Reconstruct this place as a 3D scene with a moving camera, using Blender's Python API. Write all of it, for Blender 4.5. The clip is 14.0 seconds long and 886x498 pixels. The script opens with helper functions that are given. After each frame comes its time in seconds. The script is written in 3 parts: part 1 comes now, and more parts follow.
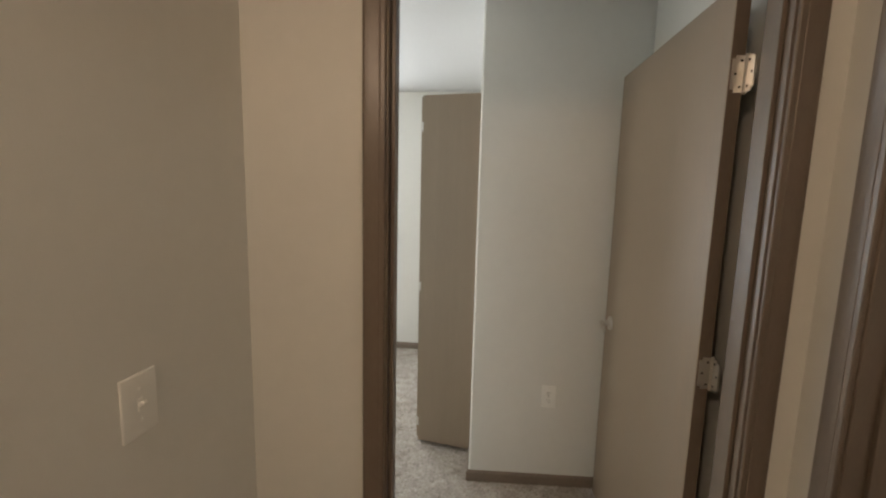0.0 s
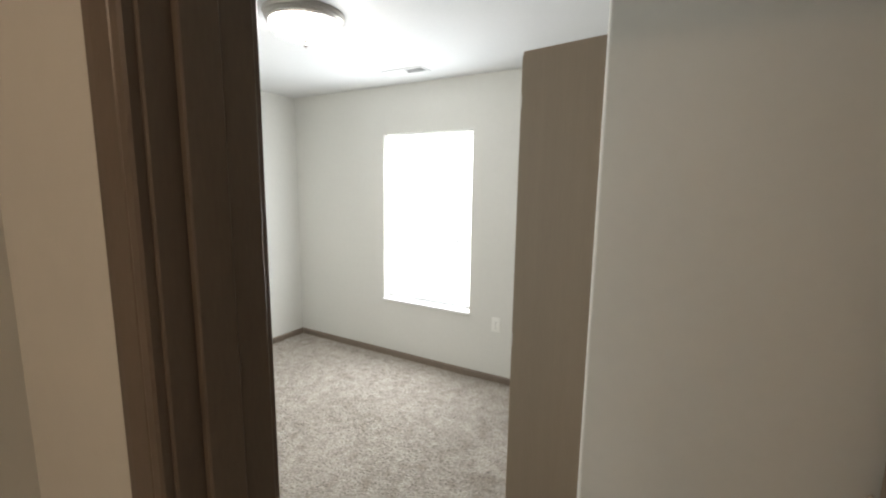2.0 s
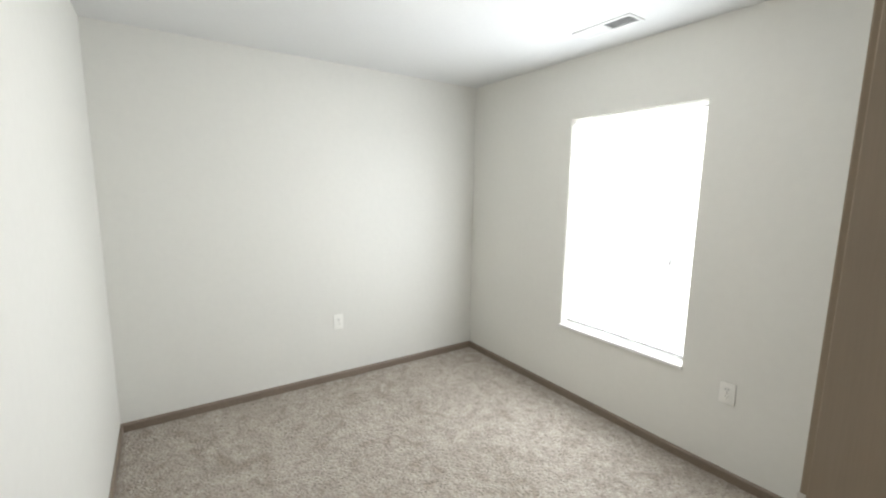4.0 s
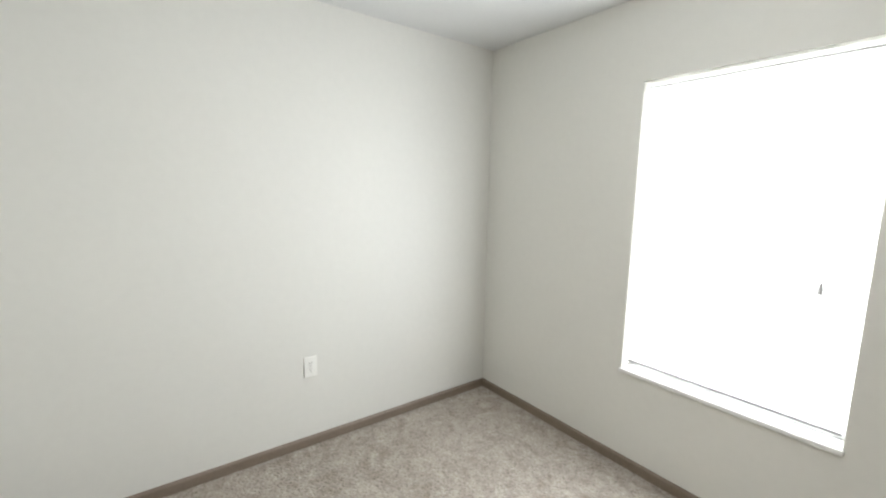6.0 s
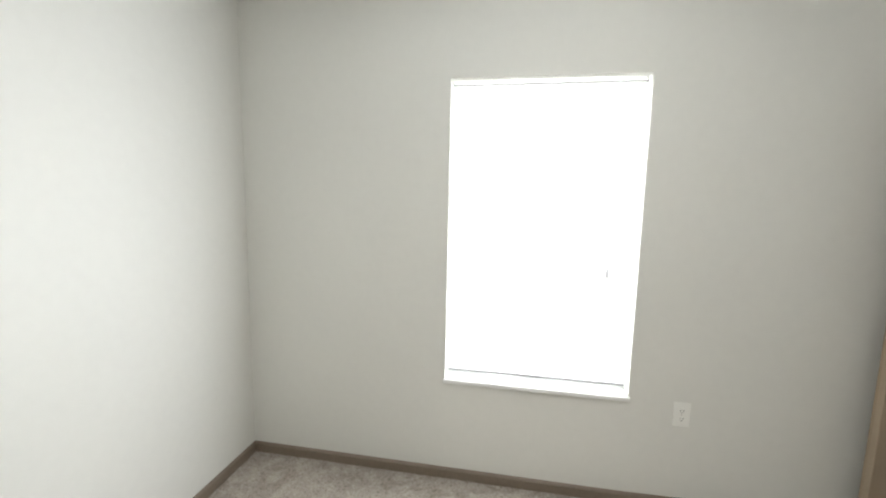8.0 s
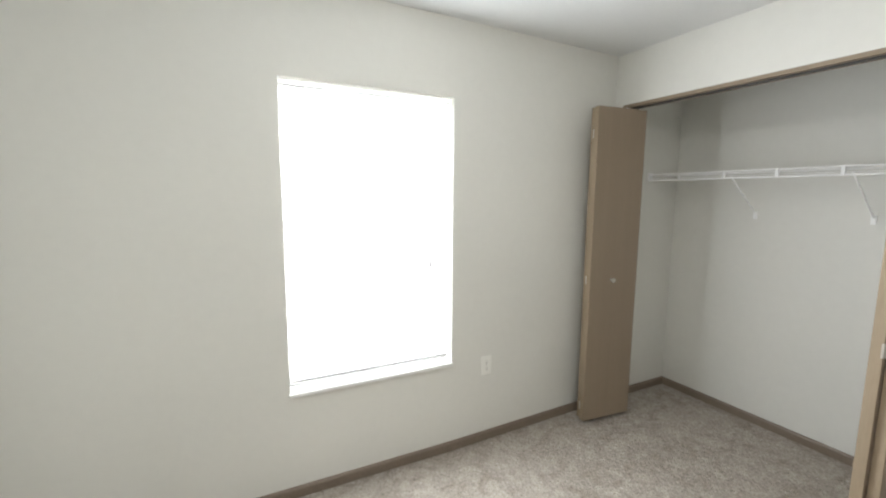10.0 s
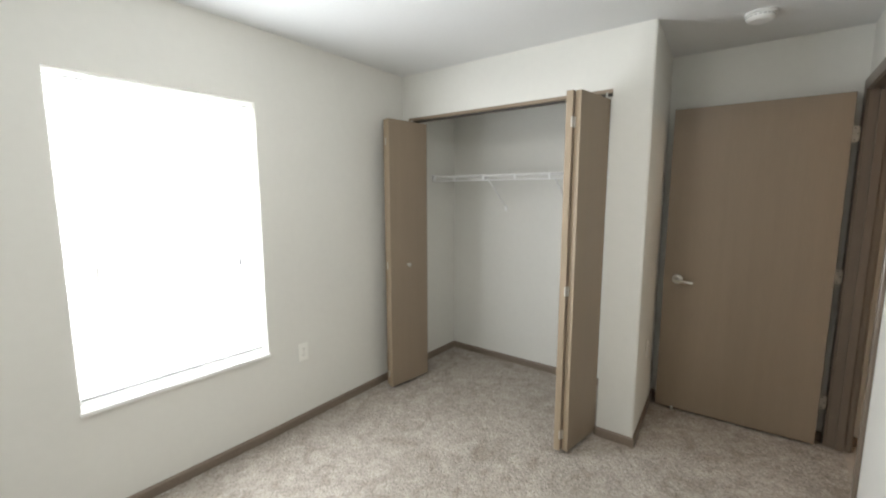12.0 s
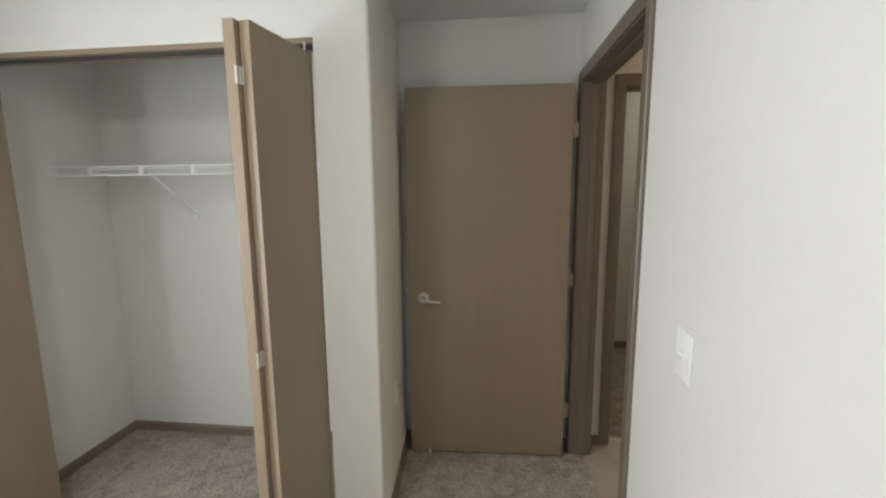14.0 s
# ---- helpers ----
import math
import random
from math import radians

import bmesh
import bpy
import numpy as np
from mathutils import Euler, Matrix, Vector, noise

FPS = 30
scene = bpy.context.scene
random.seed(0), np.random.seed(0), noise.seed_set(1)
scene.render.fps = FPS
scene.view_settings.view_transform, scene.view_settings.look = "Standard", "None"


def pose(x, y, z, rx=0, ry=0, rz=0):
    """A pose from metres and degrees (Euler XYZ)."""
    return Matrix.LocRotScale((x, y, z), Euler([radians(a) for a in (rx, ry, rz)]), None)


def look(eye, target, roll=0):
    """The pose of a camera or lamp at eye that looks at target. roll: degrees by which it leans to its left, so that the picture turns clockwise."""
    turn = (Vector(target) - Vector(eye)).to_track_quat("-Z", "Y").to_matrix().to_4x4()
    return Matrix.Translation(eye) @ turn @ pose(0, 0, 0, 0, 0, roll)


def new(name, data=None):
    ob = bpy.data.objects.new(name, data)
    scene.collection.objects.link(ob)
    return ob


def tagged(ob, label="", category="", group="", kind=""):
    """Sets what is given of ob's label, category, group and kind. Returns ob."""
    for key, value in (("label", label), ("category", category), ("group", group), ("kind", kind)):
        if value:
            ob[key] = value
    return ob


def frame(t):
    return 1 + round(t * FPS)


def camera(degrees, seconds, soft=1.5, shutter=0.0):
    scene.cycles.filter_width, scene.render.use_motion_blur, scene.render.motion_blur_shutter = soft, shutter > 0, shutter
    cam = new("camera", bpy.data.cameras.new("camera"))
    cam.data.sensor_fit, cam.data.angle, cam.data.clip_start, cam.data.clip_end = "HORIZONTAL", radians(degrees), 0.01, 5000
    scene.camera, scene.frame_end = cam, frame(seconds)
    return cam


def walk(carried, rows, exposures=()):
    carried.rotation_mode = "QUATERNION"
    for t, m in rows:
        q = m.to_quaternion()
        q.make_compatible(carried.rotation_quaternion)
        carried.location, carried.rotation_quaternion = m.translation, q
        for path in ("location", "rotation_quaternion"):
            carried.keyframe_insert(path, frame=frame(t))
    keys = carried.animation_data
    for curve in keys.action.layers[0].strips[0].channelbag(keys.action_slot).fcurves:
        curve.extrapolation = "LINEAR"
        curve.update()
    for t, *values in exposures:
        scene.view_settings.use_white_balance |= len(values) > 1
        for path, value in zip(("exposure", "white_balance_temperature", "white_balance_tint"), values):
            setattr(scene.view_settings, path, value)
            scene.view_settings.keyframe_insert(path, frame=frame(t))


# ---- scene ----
cam = camera(93.3, 14.0, soft=2.1)
PATH = [
    (0, (3.318, -3.854, 1.508), (3.073, -1.887, 1.244), 1.4),
    (0.5, (3.372, -3.614, 1.521), (3.017, -1.664, 1.255), 1.3),
    (1, (3.437, -3.4, 1.529), (2.882, -1.498, 1.258), 1.2),
    (1.5, (3.431, -3.187, 1.545), (2.698, -1.355, 1.258), 0.8),
    (2, (3.438, -3.006, 1.559), (2.455, -1.289, 1.268), 0.8),
    (2.5, (3.402, -2.847, 1.553), (2.211, -1.267, 1.263), 0.7),
    (3, (3.303, -2.69, 1.563), (1.912, -1.300, 1.262), 0.7),
    (3.5, (3.221, -2.564, 1.558), (1.642, -1.373, 1.259), 0.7),
    (3.7, (3.179, -2.502, 1.547), (1.539, -1.394, 1.255), 0.8),
    (5.8, (2.314, -2.062, 1.477), (0.669, -0.963, 1.189), 0.9),
    (6, (2.237, -2.052, 1.475), (0.646, -0.875, 1.19), 1.0),
    (6.5, (2.033, -2.034, 1.467), (0.691, -0.577, 1.193), 1.2),
    (7, (1.83, -2.027, 1.469), (0.779, -0.347, 1.197), 1.2),
    (9.5, (0.976, -1.974, 1.482), (1.636, -0.103, 1.232), 0.6),
    (10, (0.874, -2.03, 1.496), (1.778, -0.264, 1.24), 0.4),
    (10.5, (0.78, -2.116, 1.487), (1.878, -0.463, 1.233), 0.2),
    (11, (0.687, -2.209, 1.497), (1.944, -0.675, 1.234), 0.3),
    (11.5, (0.644, -2.282, 1.493), (2.055, -0.889, 1.233), 0.2),
    (12, (0.69, -2.321, 1.498), (2.262, -1.112, 1.238), -0.0),
    (12.5, (0.858, -2.325, 1.531), (2.561, -1.31, 1.262), -0.2),
    (13, (1.073, -2.308, 1.537), (2.904, -1.554, 1.258), -0.3),
    (13.5, (1.338, -2.275, 1.518), (3.259, -1.791, 1.243), -0.3),
    (14, (1.639, -2.246, 1.528), (3.605, -2.022, 1.241), -0.5),
]
walk(cam, [(t, look(eye, target, roll)) for t, eye, target, roll in PATH],
     exposures=[(0, 0.38), (1.0, 0.28), (2.0, 0.12), (3.0, 0.06), (6.5, 0.01), (9.5, 0.12), (12.5, 0.15), (14, 0.08)])

# ---------------------------------------------------------------- world and lights
world = bpy.data.worlds.new("world")
scene.world = world
world.use_nodes = True
sky = world.node_tree.nodes.new("ShaderNodeTexSky")
sky.sky_type, sky.sun_disc = "NISHITA", False
sky.sun_elevation, sky.sun_rotation = radians(40), radians(200)
world.node_tree.links.new(sky.outputs[0], world.node_tree.nodes["Background"].inputs[0])
world.node_tree.nodes["Background"].inputs[1].default_value = 0.1


def area_lamp(name, m, sx, sy, watts, colour):
    la = bpy.data.lights.new(name, "AREA")
    la.shape, la.size, la.size_y, la.energy, la.color = "RECTANGLE", sx, sy, watts, colour
    ob = new(name, la)
    ob.matrix_world = m
    return ob


def bulb(name, at, watts, colour, radius=0.05):
    la = bpy.data.lights.new(name, "POINT")
    la.energy, la.color, la.shadow_soft_size = watts, colour, radius
    ob = new(name, la)
    ob.location = at
    return ob


# daylight that comes through the closed blind
# the slats are tilted and send it upwards
for k in range(5):
    area_lamp("window_daylight", pose(1.534, -0.012, 0.72 + 0.27 * k, -91, 0, 0), 0.84, 0.22, 6.6, (0.93, 0.985, 1.05))
area_lamp("window_backlight", pose(1.534, 0.068, 1.277, -90, 0, 0), 0.87, 1.44, 38, (0.95, 0.99, 1.03))
# warm bulb of the hall's ceiling light, and an added fill for the side room
bulb("hall_bulb", (2.88, -4.45, 2.23), 12.6, (1.0, 0.72, 0.51))
bulb("side_room_fill", (5.0, -4.0, 2.23), 4.5, (1.0, 0.90, 0.77))

# ---------------------------------------------------------------- materials


def material(name, colour, rough=0.6, metal=0.0, var=0.06, scale=(6, 90), bump=0.1, bump_scale=300, stretch=(1, 1, 1), dark=None):
    """Principled surface with variation at a coarse and a fine scale and a fine relief."""
    m = bpy.data.materials.new(name)
    m.use_nodes = True
    nt = m.node_tree
    n, l = nt.nodes, nt.links
    b = n["Principled BSDF"]
    b.inputs["Roughness"].default_value, b.inputs["Metallic"].default_value = rough, metal
    tc = n.new("ShaderNodeTexCoord")
    mp = n.new("ShaderNodeMapping")
    mp.inputs["Scale"].default_value = stretch
    l.new(tc.outputs["Object"], mp.inputs[0])
    coarse, fine, relief = (n.new("ShaderNodeTexNoise") for _ in range(3))
    for node, s, d in ((coarse, scale[0], 3), (fine, scale[1], 4), (relief, bump_scale, 2)):
        node.inputs["Scale"].default_value, node.inputs["Detail"].default_value = s, d
        l.new(mp.outputs[0], node.inputs["Vector"])
    add = n.new("ShaderNodeMath")
    l.new(coarse.outputs[0], add.inputs[0]), l.new(fine.outputs[0], add.inputs[1])
    rng = n.new("ShaderNodeMapRange")
    rng.inputs["From Min"].default_value, rng.inputs["From Max"].default_value = 0.65, 1.35
    l.new(add.outputs[0], rng.inputs["Value"])
    mix = n.new("ShaderNodeMix")
    mix.data_type = "RGBA"
    low = dark or tuple(c * (1 - var) for c in colour)
    mix.inputs[6].default_value = (*low, 1)
    mix.inputs[7].default_value = (*[min(1, c * (1 + var)) for c in colour], 1)
    l.new(rng.outputs[0], mix.inputs[0])
    l.new(mix.outputs[2], b.inputs["Base Color"])
    rr = n.new("ShaderNodeMapRange")
    rr.inputs["To Min"].default_value, rr.inputs["To Max"].default_value = max(0.02, rough - 0.06), min(1, rough + 0.06)
    l.new(coarse.outputs[0], rr.inputs["Value"]), l.new(rr.outputs[0], b.inputs["Roughness"])
    if bump:
        bp = n.new("ShaderNodeBump")
        bp.inputs["Strength"].default_value, bp.inputs["Distance"].default_value = bump, 0.002
        l.new(relief.outputs[0], bp.inputs["Height"]), l.new(bp.outputs[0], b.inputs["Normal"])
    return m


PAINT = material("wall_paint", (0.727, 0.720, 0.675), 0.55, var=0.018, scale=(1.3, 25), bump=0.12, bump_scale=220)
CEIL = material("ceiling_paint", (0.74, 0.745, 0.735), 0.85, var=0.02, scale=(1.5, 60), bump=0.35, bump_scale=120)
WOOD = material("door_laminate", (0.276, 0.213, 0.151), 0.42, var=0.055, scale=(2.2, 30), bump=0.05, bump_scale=120, stretch=(9, 9, 0.4))
TRIM = material("trim_stain", (0.165, 0.128, 0.097), 0.34, var=0.09, scale=(6, 50), bump=0.07, bump_scale=140, stretch=(6, 6, 1))
BASE = material("baseboard_vinyl", (0.205, 0.16, 0.122), 0.45, var=0.10, scale=(3, 60), bump=0.05, bump_scale=150)
EDGE = material("door_edge_band", (0.31, 0.24, 0.165), 0.5, var=0.10, scale=(5, 40), bump=0.05, bump_scale=120, stretch=(9, 9, 0.7))
WHITE = material("white_plastic", (0.82, 0.82, 0.80), 0.32, var=0.015, scale=(4, 60), bump=0.0)
IVORY = material("wall_plate_plastic", (0.85, 0.845, 0.80), 0.35, var=0.015, scale=(4, 60), bump=0.0)
SLOT = material("slot_dark", (0.06, 0.055, 0.05), 0.6, var=0.1, bump=0.0)
NICKEL = material("satin_nickel", (0.62, 0.60, 0.56), 0.36, 1.0, var=0.05, scale=(8, 200), bump=0.03, bump_scale=400)
PAN = material("brushed_nickel_pan", (0.42, 0.40, 0.37), 0.35, 1.0, var=0.05, scale=(8, 200), bump=0.03, bump_scale=400)
WIRE = material("vinyl_coated_wire", (0.87, 0.87, 0.86), 0.4, var=0.02, bump=0.0)
SILL = material("sill_white", (0.83, 0.83, 0.81), 0.3, var=0.02, scale=(4, 50), bump=0.04)
VENT = material("register_enamel", (0.80, 0.80, 0.79), 0.4, var=0.02, bump=0.0)
VINYL = material("hall_vinyl", (0.42, 0.375, 0.32), 0.4, var=0.16, scale=(4, 22), bump=0.05, bump_scale=90)
RAIL_GREY = material("blind_bottom_rail", (0.36, 0.36, 0.36), 0.4, var=0.03, bump=0.0)
DUCT = material("duct_shadow_grey", (0.50, 0.50, 0.50), 0.7, var=0.08, bump=0.0)
RUBBER = material("white_rubber", (0.78, 0.77, 0.74), 0.6, var=0.02, bump=0.0)


def carpet_material():
    m = bpy.data.materials.new("cut_pile_carpet")
    m.use_nodes = True
    n, l = m.node_tree.nodes, m.node_tree.links
    b = n["Principled BSDF"]
    b.inputs["Roughness"].default_value = 0.95
    b.inputs["Specular IOR Level"].default_value = 0.1
    tc = n.new("ShaderNodeTexCoord")

    def tex(scale, detail, rough=0.6, swirl=0.0):
        t = n.new("ShaderNodeTexNoise")
        t.inputs["Distortion"].default_value = swirl
        t.inputs["Scale"].default_value, t.inputs["Detail"].default_value, t.inputs["Roughness"].default_value = scale, detail, rough
        l.new(tc.outputs["Object"], t.inputs["Vector"])
        return t.outputs[0]

    def ramp(sock, stops):
        r = n.new("ShaderNodeValToRGB")
        r.color_ramp.elements[0].position, r.color_ramp.elements[0].color = stops[0][0], (*stops[0][1], 1)
        r.color_ramp.elements[1].position, r.color_ramp.elements[1].color = stops[-1][0], (*stops[-1][1], 1)
        for p, c in stops[1:-1]:
            r.color_ramp.elements.new(p).color = (*c, 1)
        l.new(sock, r.inputs[0])
        return r.outputs[0]
    fleck = ramp(tex(72, 5, 0.8), [(0.33, (0.17, 0.145, 0.12)), (0.43, (0.365, 0.33, 0.288)), (0.57, (0.425, 0.388, 0.342)), (0.70, (0.56, 0.52, 0.47))])
    lay = ramp(tex(4.6, 6, 0.62, 1.8), [(0.37, (0.81, 0.79, 0.765)), (0.49, (0.96, 0.952, 0.945)), (0.61, (1.06, 1.06, 1.06))])
    clump = ramp(tex(17, 4, 0.7, 0.8), [(0.35, (0.84, 0.83, 0.82)), (0.62, (1.06, 1.06, 1.06))])
    pre = n.new("ShaderNodeMix")
    pre.data_type, pre.blend_type = "RGBA", "MULTIPLY"
    pre.inputs[0].default_value = 1.0
    l.new(fleck, pre.inputs[6]), l.new(clump, pre.inputs[7])
    mul = n.new("ShaderNodeMix")
    mul.data_type, mul.blend_type = "RGBA", "MULTIPLY"
    mul.inputs[0].default_value = 1.0
    l.new(pre.outputs[2], mul.inputs[6]), l.new(lay, mul.inputs[7])
    l.new(mul.outputs[2], b.inputs["Base Color"])
    bp = n.new("ShaderNodeBump")
    bp.inputs["Strength"].default_value, bp.inputs["Distance"].default_value = 0.5, 0.004
    l.new(tex(130, 3, 0.7), bp.inputs["Height"]), l.new(bp.outputs[0], b.inputs["Normal"])
    return m


CARPET = carpet_material()


def glow_material(name, colour, strength):
    m = bpy.data.materials.new(name)
    m.use_nodes = True
    b = m.node_tree.nodes["Principled BSDF"]
    b.inputs["Base Color"].default_value = (0.85, 0.84, 0.80, 1)
    b.inputs["Roughness"].default_value = 0.25
    b.inputs["Emission Color"].default_value = (*colour, 1)
    b.inputs["Emission Strength"].default_value = strength
    return m


BOWL = glow_material("frosted_glass_lit", (1.0, 0.975, 0.94), 41.0)
HALL_BOWL = glow_material("frosted_glass_warm", (1.0, 0.75, 0.48), 2.0)


def glass_material():
    m = bpy.data.materials.new("window_glass")
    m.use_nodes = True
    b = m.node_tree.nodes["Principled BSDF"]
    b.inputs["Transmission Weight"].default_value, b.inputs["Roughness"].default_value, b.inputs["IOR"].default_value = 1.0, 0.0, 1.45
    return m


def slat_material():
    m = bpy.data.materials.new("blind_slat_vinyl")
    m.use_nodes = True
    n, l = m.node_tree.nodes, m.node_tree.links
    b = n["Principled BSDF"]
    b.inputs["Base Color"].default_value = (0.85, 0.85, 0.83, 1)
    b.inputs["Roughness"].default_value = 0.4
    tr = n.new("ShaderNodeBsdfTranslucent")
    tr.inputs[0].default_value = (0.85, 0.85, 0.83, 1)
    mx = n.new("ShaderNodeMixShader")
    mx.inputs[0].default_value = 0.5
    l.new(b.outputs[0], mx.inputs[1]), l.new(tr.outputs[0], mx.inputs[2])
    l.new(mx.outputs[0], n["Material Output"].inputs[0])
    return m


GLASS, SLAT = glass_material(), slat_material()

# ---------------------------------------------------------------- mesh helpers


def box(bm, x0, y0, z0, x1, y1, z1, m=None):
    """A box between two corners; returns its vertices."""
    v = bmesh.ops.create_cube(bm, size=1, matrix=Matrix.Translation(((x0 + x1) / 2, (y0 + y1) / 2, (z0 + z1) / 2))
                              @ Matrix.Diagonal((abs(x1 - x0), abs(y1 - y0), abs(z1 - z0), 1)))["verts"]
    if m is not None:
        bmesh.ops.transform(bm, matrix=m, verts=v)
    return v


def bevel(bm, width, segments=2, smooth=False):
    edges = [e for e in bm.edges if e.is_manifold and e.calc_face_angle(0) > 0.5]
    bmesh.ops.bevel(bm, geom=edges, offset=width, segments=segments, affect="EDGES", profile=0.5)


def rod(bm, a, b, r, seg=8):
    a, b = Vector(a), Vector(b)
    d = b - a
    m = Matrix.Translation((a + b) / 2) @ d.to_track_quat("Z", "Y").to_matrix().to_4x4()
    bmesh.ops.create_cone(bm, cap_ends=True, segments=seg, radius1=r, radius2=r, depth=d.length, matrix=m)


def lathe(bm, prof, seg=48, m=None):
    """Turns a profile of (radius, height) round z."""
    rings = []
    for r, z in prof:
        if r < 1e-6:
            rings.append([bm.verts.new((0, 0, z))] * seg)
        else:
            rings.append([bm.verts.new((r * math.cos(2 * math.pi * i / seg), r * math.sin(2 * math.pi * i / seg), z)) for i in range(seg)])
    for a, b in zip(rings, rings[1:]):
        for i in range(seg):
            j = (i + 1) % seg
            vs = list(dict.fromkeys((a[i], a[j], b[j], b[i])))
            if len(vs) > 2:
                bm.faces.new(vs)
    bmesh.ops.recalc_face_normals(bm, faces=bm.faces)
    if m is not None:
        bmesh.ops.transform(bm, matrix=m, verts=bm.verts)


def moulding(bm, prof, at, across, out, along, start, end):
    """Extrudes a profile of (u, h) along a line; start and end give the length at each u, so that corners are mitred."""
    at, across, out, along = Vector(at), Vector(across), Vector(out), Vector(along)
    ends = [[bm.verts.new(at + across * u + out * h + along * f(u)) for u, h in prof] for f in (start, end)]
    k = len(prof)
    for i in range(k):
        j = (i + 1) % k
        bm.faces.new((ends[0][i], ends[0][j], ends[1][j], ends[1][i]))
    bm.faces.new(ends[0]), bm.faces.new(ends[1])
    bmesh.ops.recalc_face_normals(bm, faces=bm.faces)


def mesh_of(bm, name, mat, smooth=False):
    me = bpy.data.meshes.new(name)
    bm.to_mesh(me)
    bm.free()
    if smooth:
        for p in me.polygons:
            p.use_smooth = True
        me.set_sharp_from_angle(angle=radians(35))
    me.materials.append(mat)
    return me


def part(name, bm, mat, parent, label="", smooth=False):
    ob = new(name, mesh_of(bm, name, mat, smooth))
    ob.parent = parent
    return tagged(ob, label)


def thing(name, at, label, category, group="", kind="", turn=0):
    ob = new(name)
    ob.empty_display_size = 0.1
    ob.matrix_world = pose(*at, 0, 0, turn)
    return tagged(ob, label, category, group, kind)


def solid(name, boxes, mat, label, category, bev=0.0):
    bm = bmesh.new()
    for b in boxes:
        box(bm, *b)
    if bev:
        bevel(bm, bev)
    return tagged(new(name, mesh_of(bm, name, mat)), label, category, "", "structure")


def prism(name, plan, z0, z1, mat, label, category, smooth=False):
    """An upright solid over a plan of (x, y) corners."""
    bm = bmesh.new()
    low, top = ([bm.verts.new((x, y, z)) for x, y in plan] for z in (z0, z1))
    for i in range(len(plan)):
        j = (i + 1) % len(plan)
        bm.faces.new((low[i], low[j], top[j], top[i]))
    bm.faces.new(low), bm.faces.new(top)
    bmesh.ops.recalc_face_normals(bm, faces=bm.faces)
    return tagged(new(name, mesh_of(bm, name, mat, smooth)), label, category, "", "structure")


# ---------------------------------------------------------------- the plan, in metres
H = 2.412                      # ceiling
EAST = 3.226                   # closet front
BACK = 4.0                    # closet back and the nook's east wall
RET, RETB = -1.796, -1.744      # south face of the closet's return wall, at the pier and at the back
NX = 0.035                     # the window wall runs this far out of square towards the closet
SOUTH, HALL = -2.713, -2.818     # two faces of the wall with the bedroom door
D0, D1, DH = 3.046, 3.932, 2.056   # bedroom door opening
HW, HE = 2.662, 4.05           # hall side walls
E0, E1 = -3.80, -2.96          # opening in the hall's east wall
WX0, WX1, WZ0, WZ1 = 1.093, 1.975, 0.54, 2.01
CN = 0.035                     # closet's north wall
CB = 3.932                     # closet's back wall

solid("wall_north", [(-0.12, 0, 0, WX0, 0.2, H), (WX0, 0, 0, WX1, 0.2, WZ0 - 0.02), (WX0, 0, WZ1, WX1, 0.2, H), (EAST, CN, 0, 4.14, 0.2, H)],
      PAINT, "pale greige painted drywall wall with a window opening", "wall")
prism("wall_north_east", [(WX1, 0), (EAST, NX), (EAST, 0.2), (WX1, 0.2)], 0, H, PAINT, "pale greige painted drywall wall between window and closet", "wall")
solid("wall_west", [(-0.12, HALL, 0, 0, 0, H)], PAINT, "pale greige painted drywall wall beside the window wall", "wall")
solid("wall_south", [(0, HALL, 0, D0 - 0.02, SOUTH, H), (D0 - 0.02, HALL, DH + 0.02, D1 + 0.02, SOUTH, H), (D1 + 0.02, HALL, 0, BACK, SOUTH, H)],
      PAINT, "pale greige painted wall with the bedroom doorway", "wall")
OY0, OY1, OZ = -1.584, -0.03, 2.088
for nm, b, lb in (("wall_closet_jamb", (EAST, OY1, 0, EAST + 0.11, CN, H), "narrow painted wall strip beside the closet opening"),
                  ("wall_closet_header", (EAST, OY0, OZ, EAST + 0.11, OY1, H), "pale greige painted header over the open closet"),
                  ("wall_closet_pier", (EAST, -1.68, 0, EAST + 0.11, OY0, H), "pale greige painted pier beside the closet")):
    solid(nm, [b], PAINT, lb, "wall")
NOSE = 0.014                   # rounded drywall corner of the pier
nose = [(EAST + NOSE - NOSE * math.cos(a), RET + NOSE - NOSE * math.sin(a)) for a in [math.pi / 2 * i / 8 for i in range(9)]]
prism("wall_closet_return", nose + [(BACK, RETB), (BACK, -1.68), (EAST, -1.68)], 0, H, PAINT, "pale greige painted return wall of the closet with a rounded corner", "wall", True)
solid("wall_east", [(BACK, HALL, 0, BACK + 0.12, -1.68, H), (CB, -1.68, 0, BACK + 0.12, CN, H)], PAINT, "pale greige painted wall at the back of the closet", "wall")
solid("wall_hall_west", [(HW - 0.12, -5.6, 0, HW, HALL, H)], PAINT, "painted drywall wall of the dim hall", "wall")
solid("wall_hall_east", [(HE, E1 + 0.02, 0, HE + 0.12, HALL, H), (HE, E0 - 0.02, 2.07, HE + 0.12, E1 + 0.02, H), (HE, -5.6, 0, HE + 0.12, E0 - 0.02, H)],
      PAINT, "painted hall wall with a dark-trimmed doorway", "wall")
solid("wall_hall_end", [(HW - 0.12, -5.72, 0, HE + 0.12, -5.6, H)], PAINT, "painted wall closing the hall", "wall")
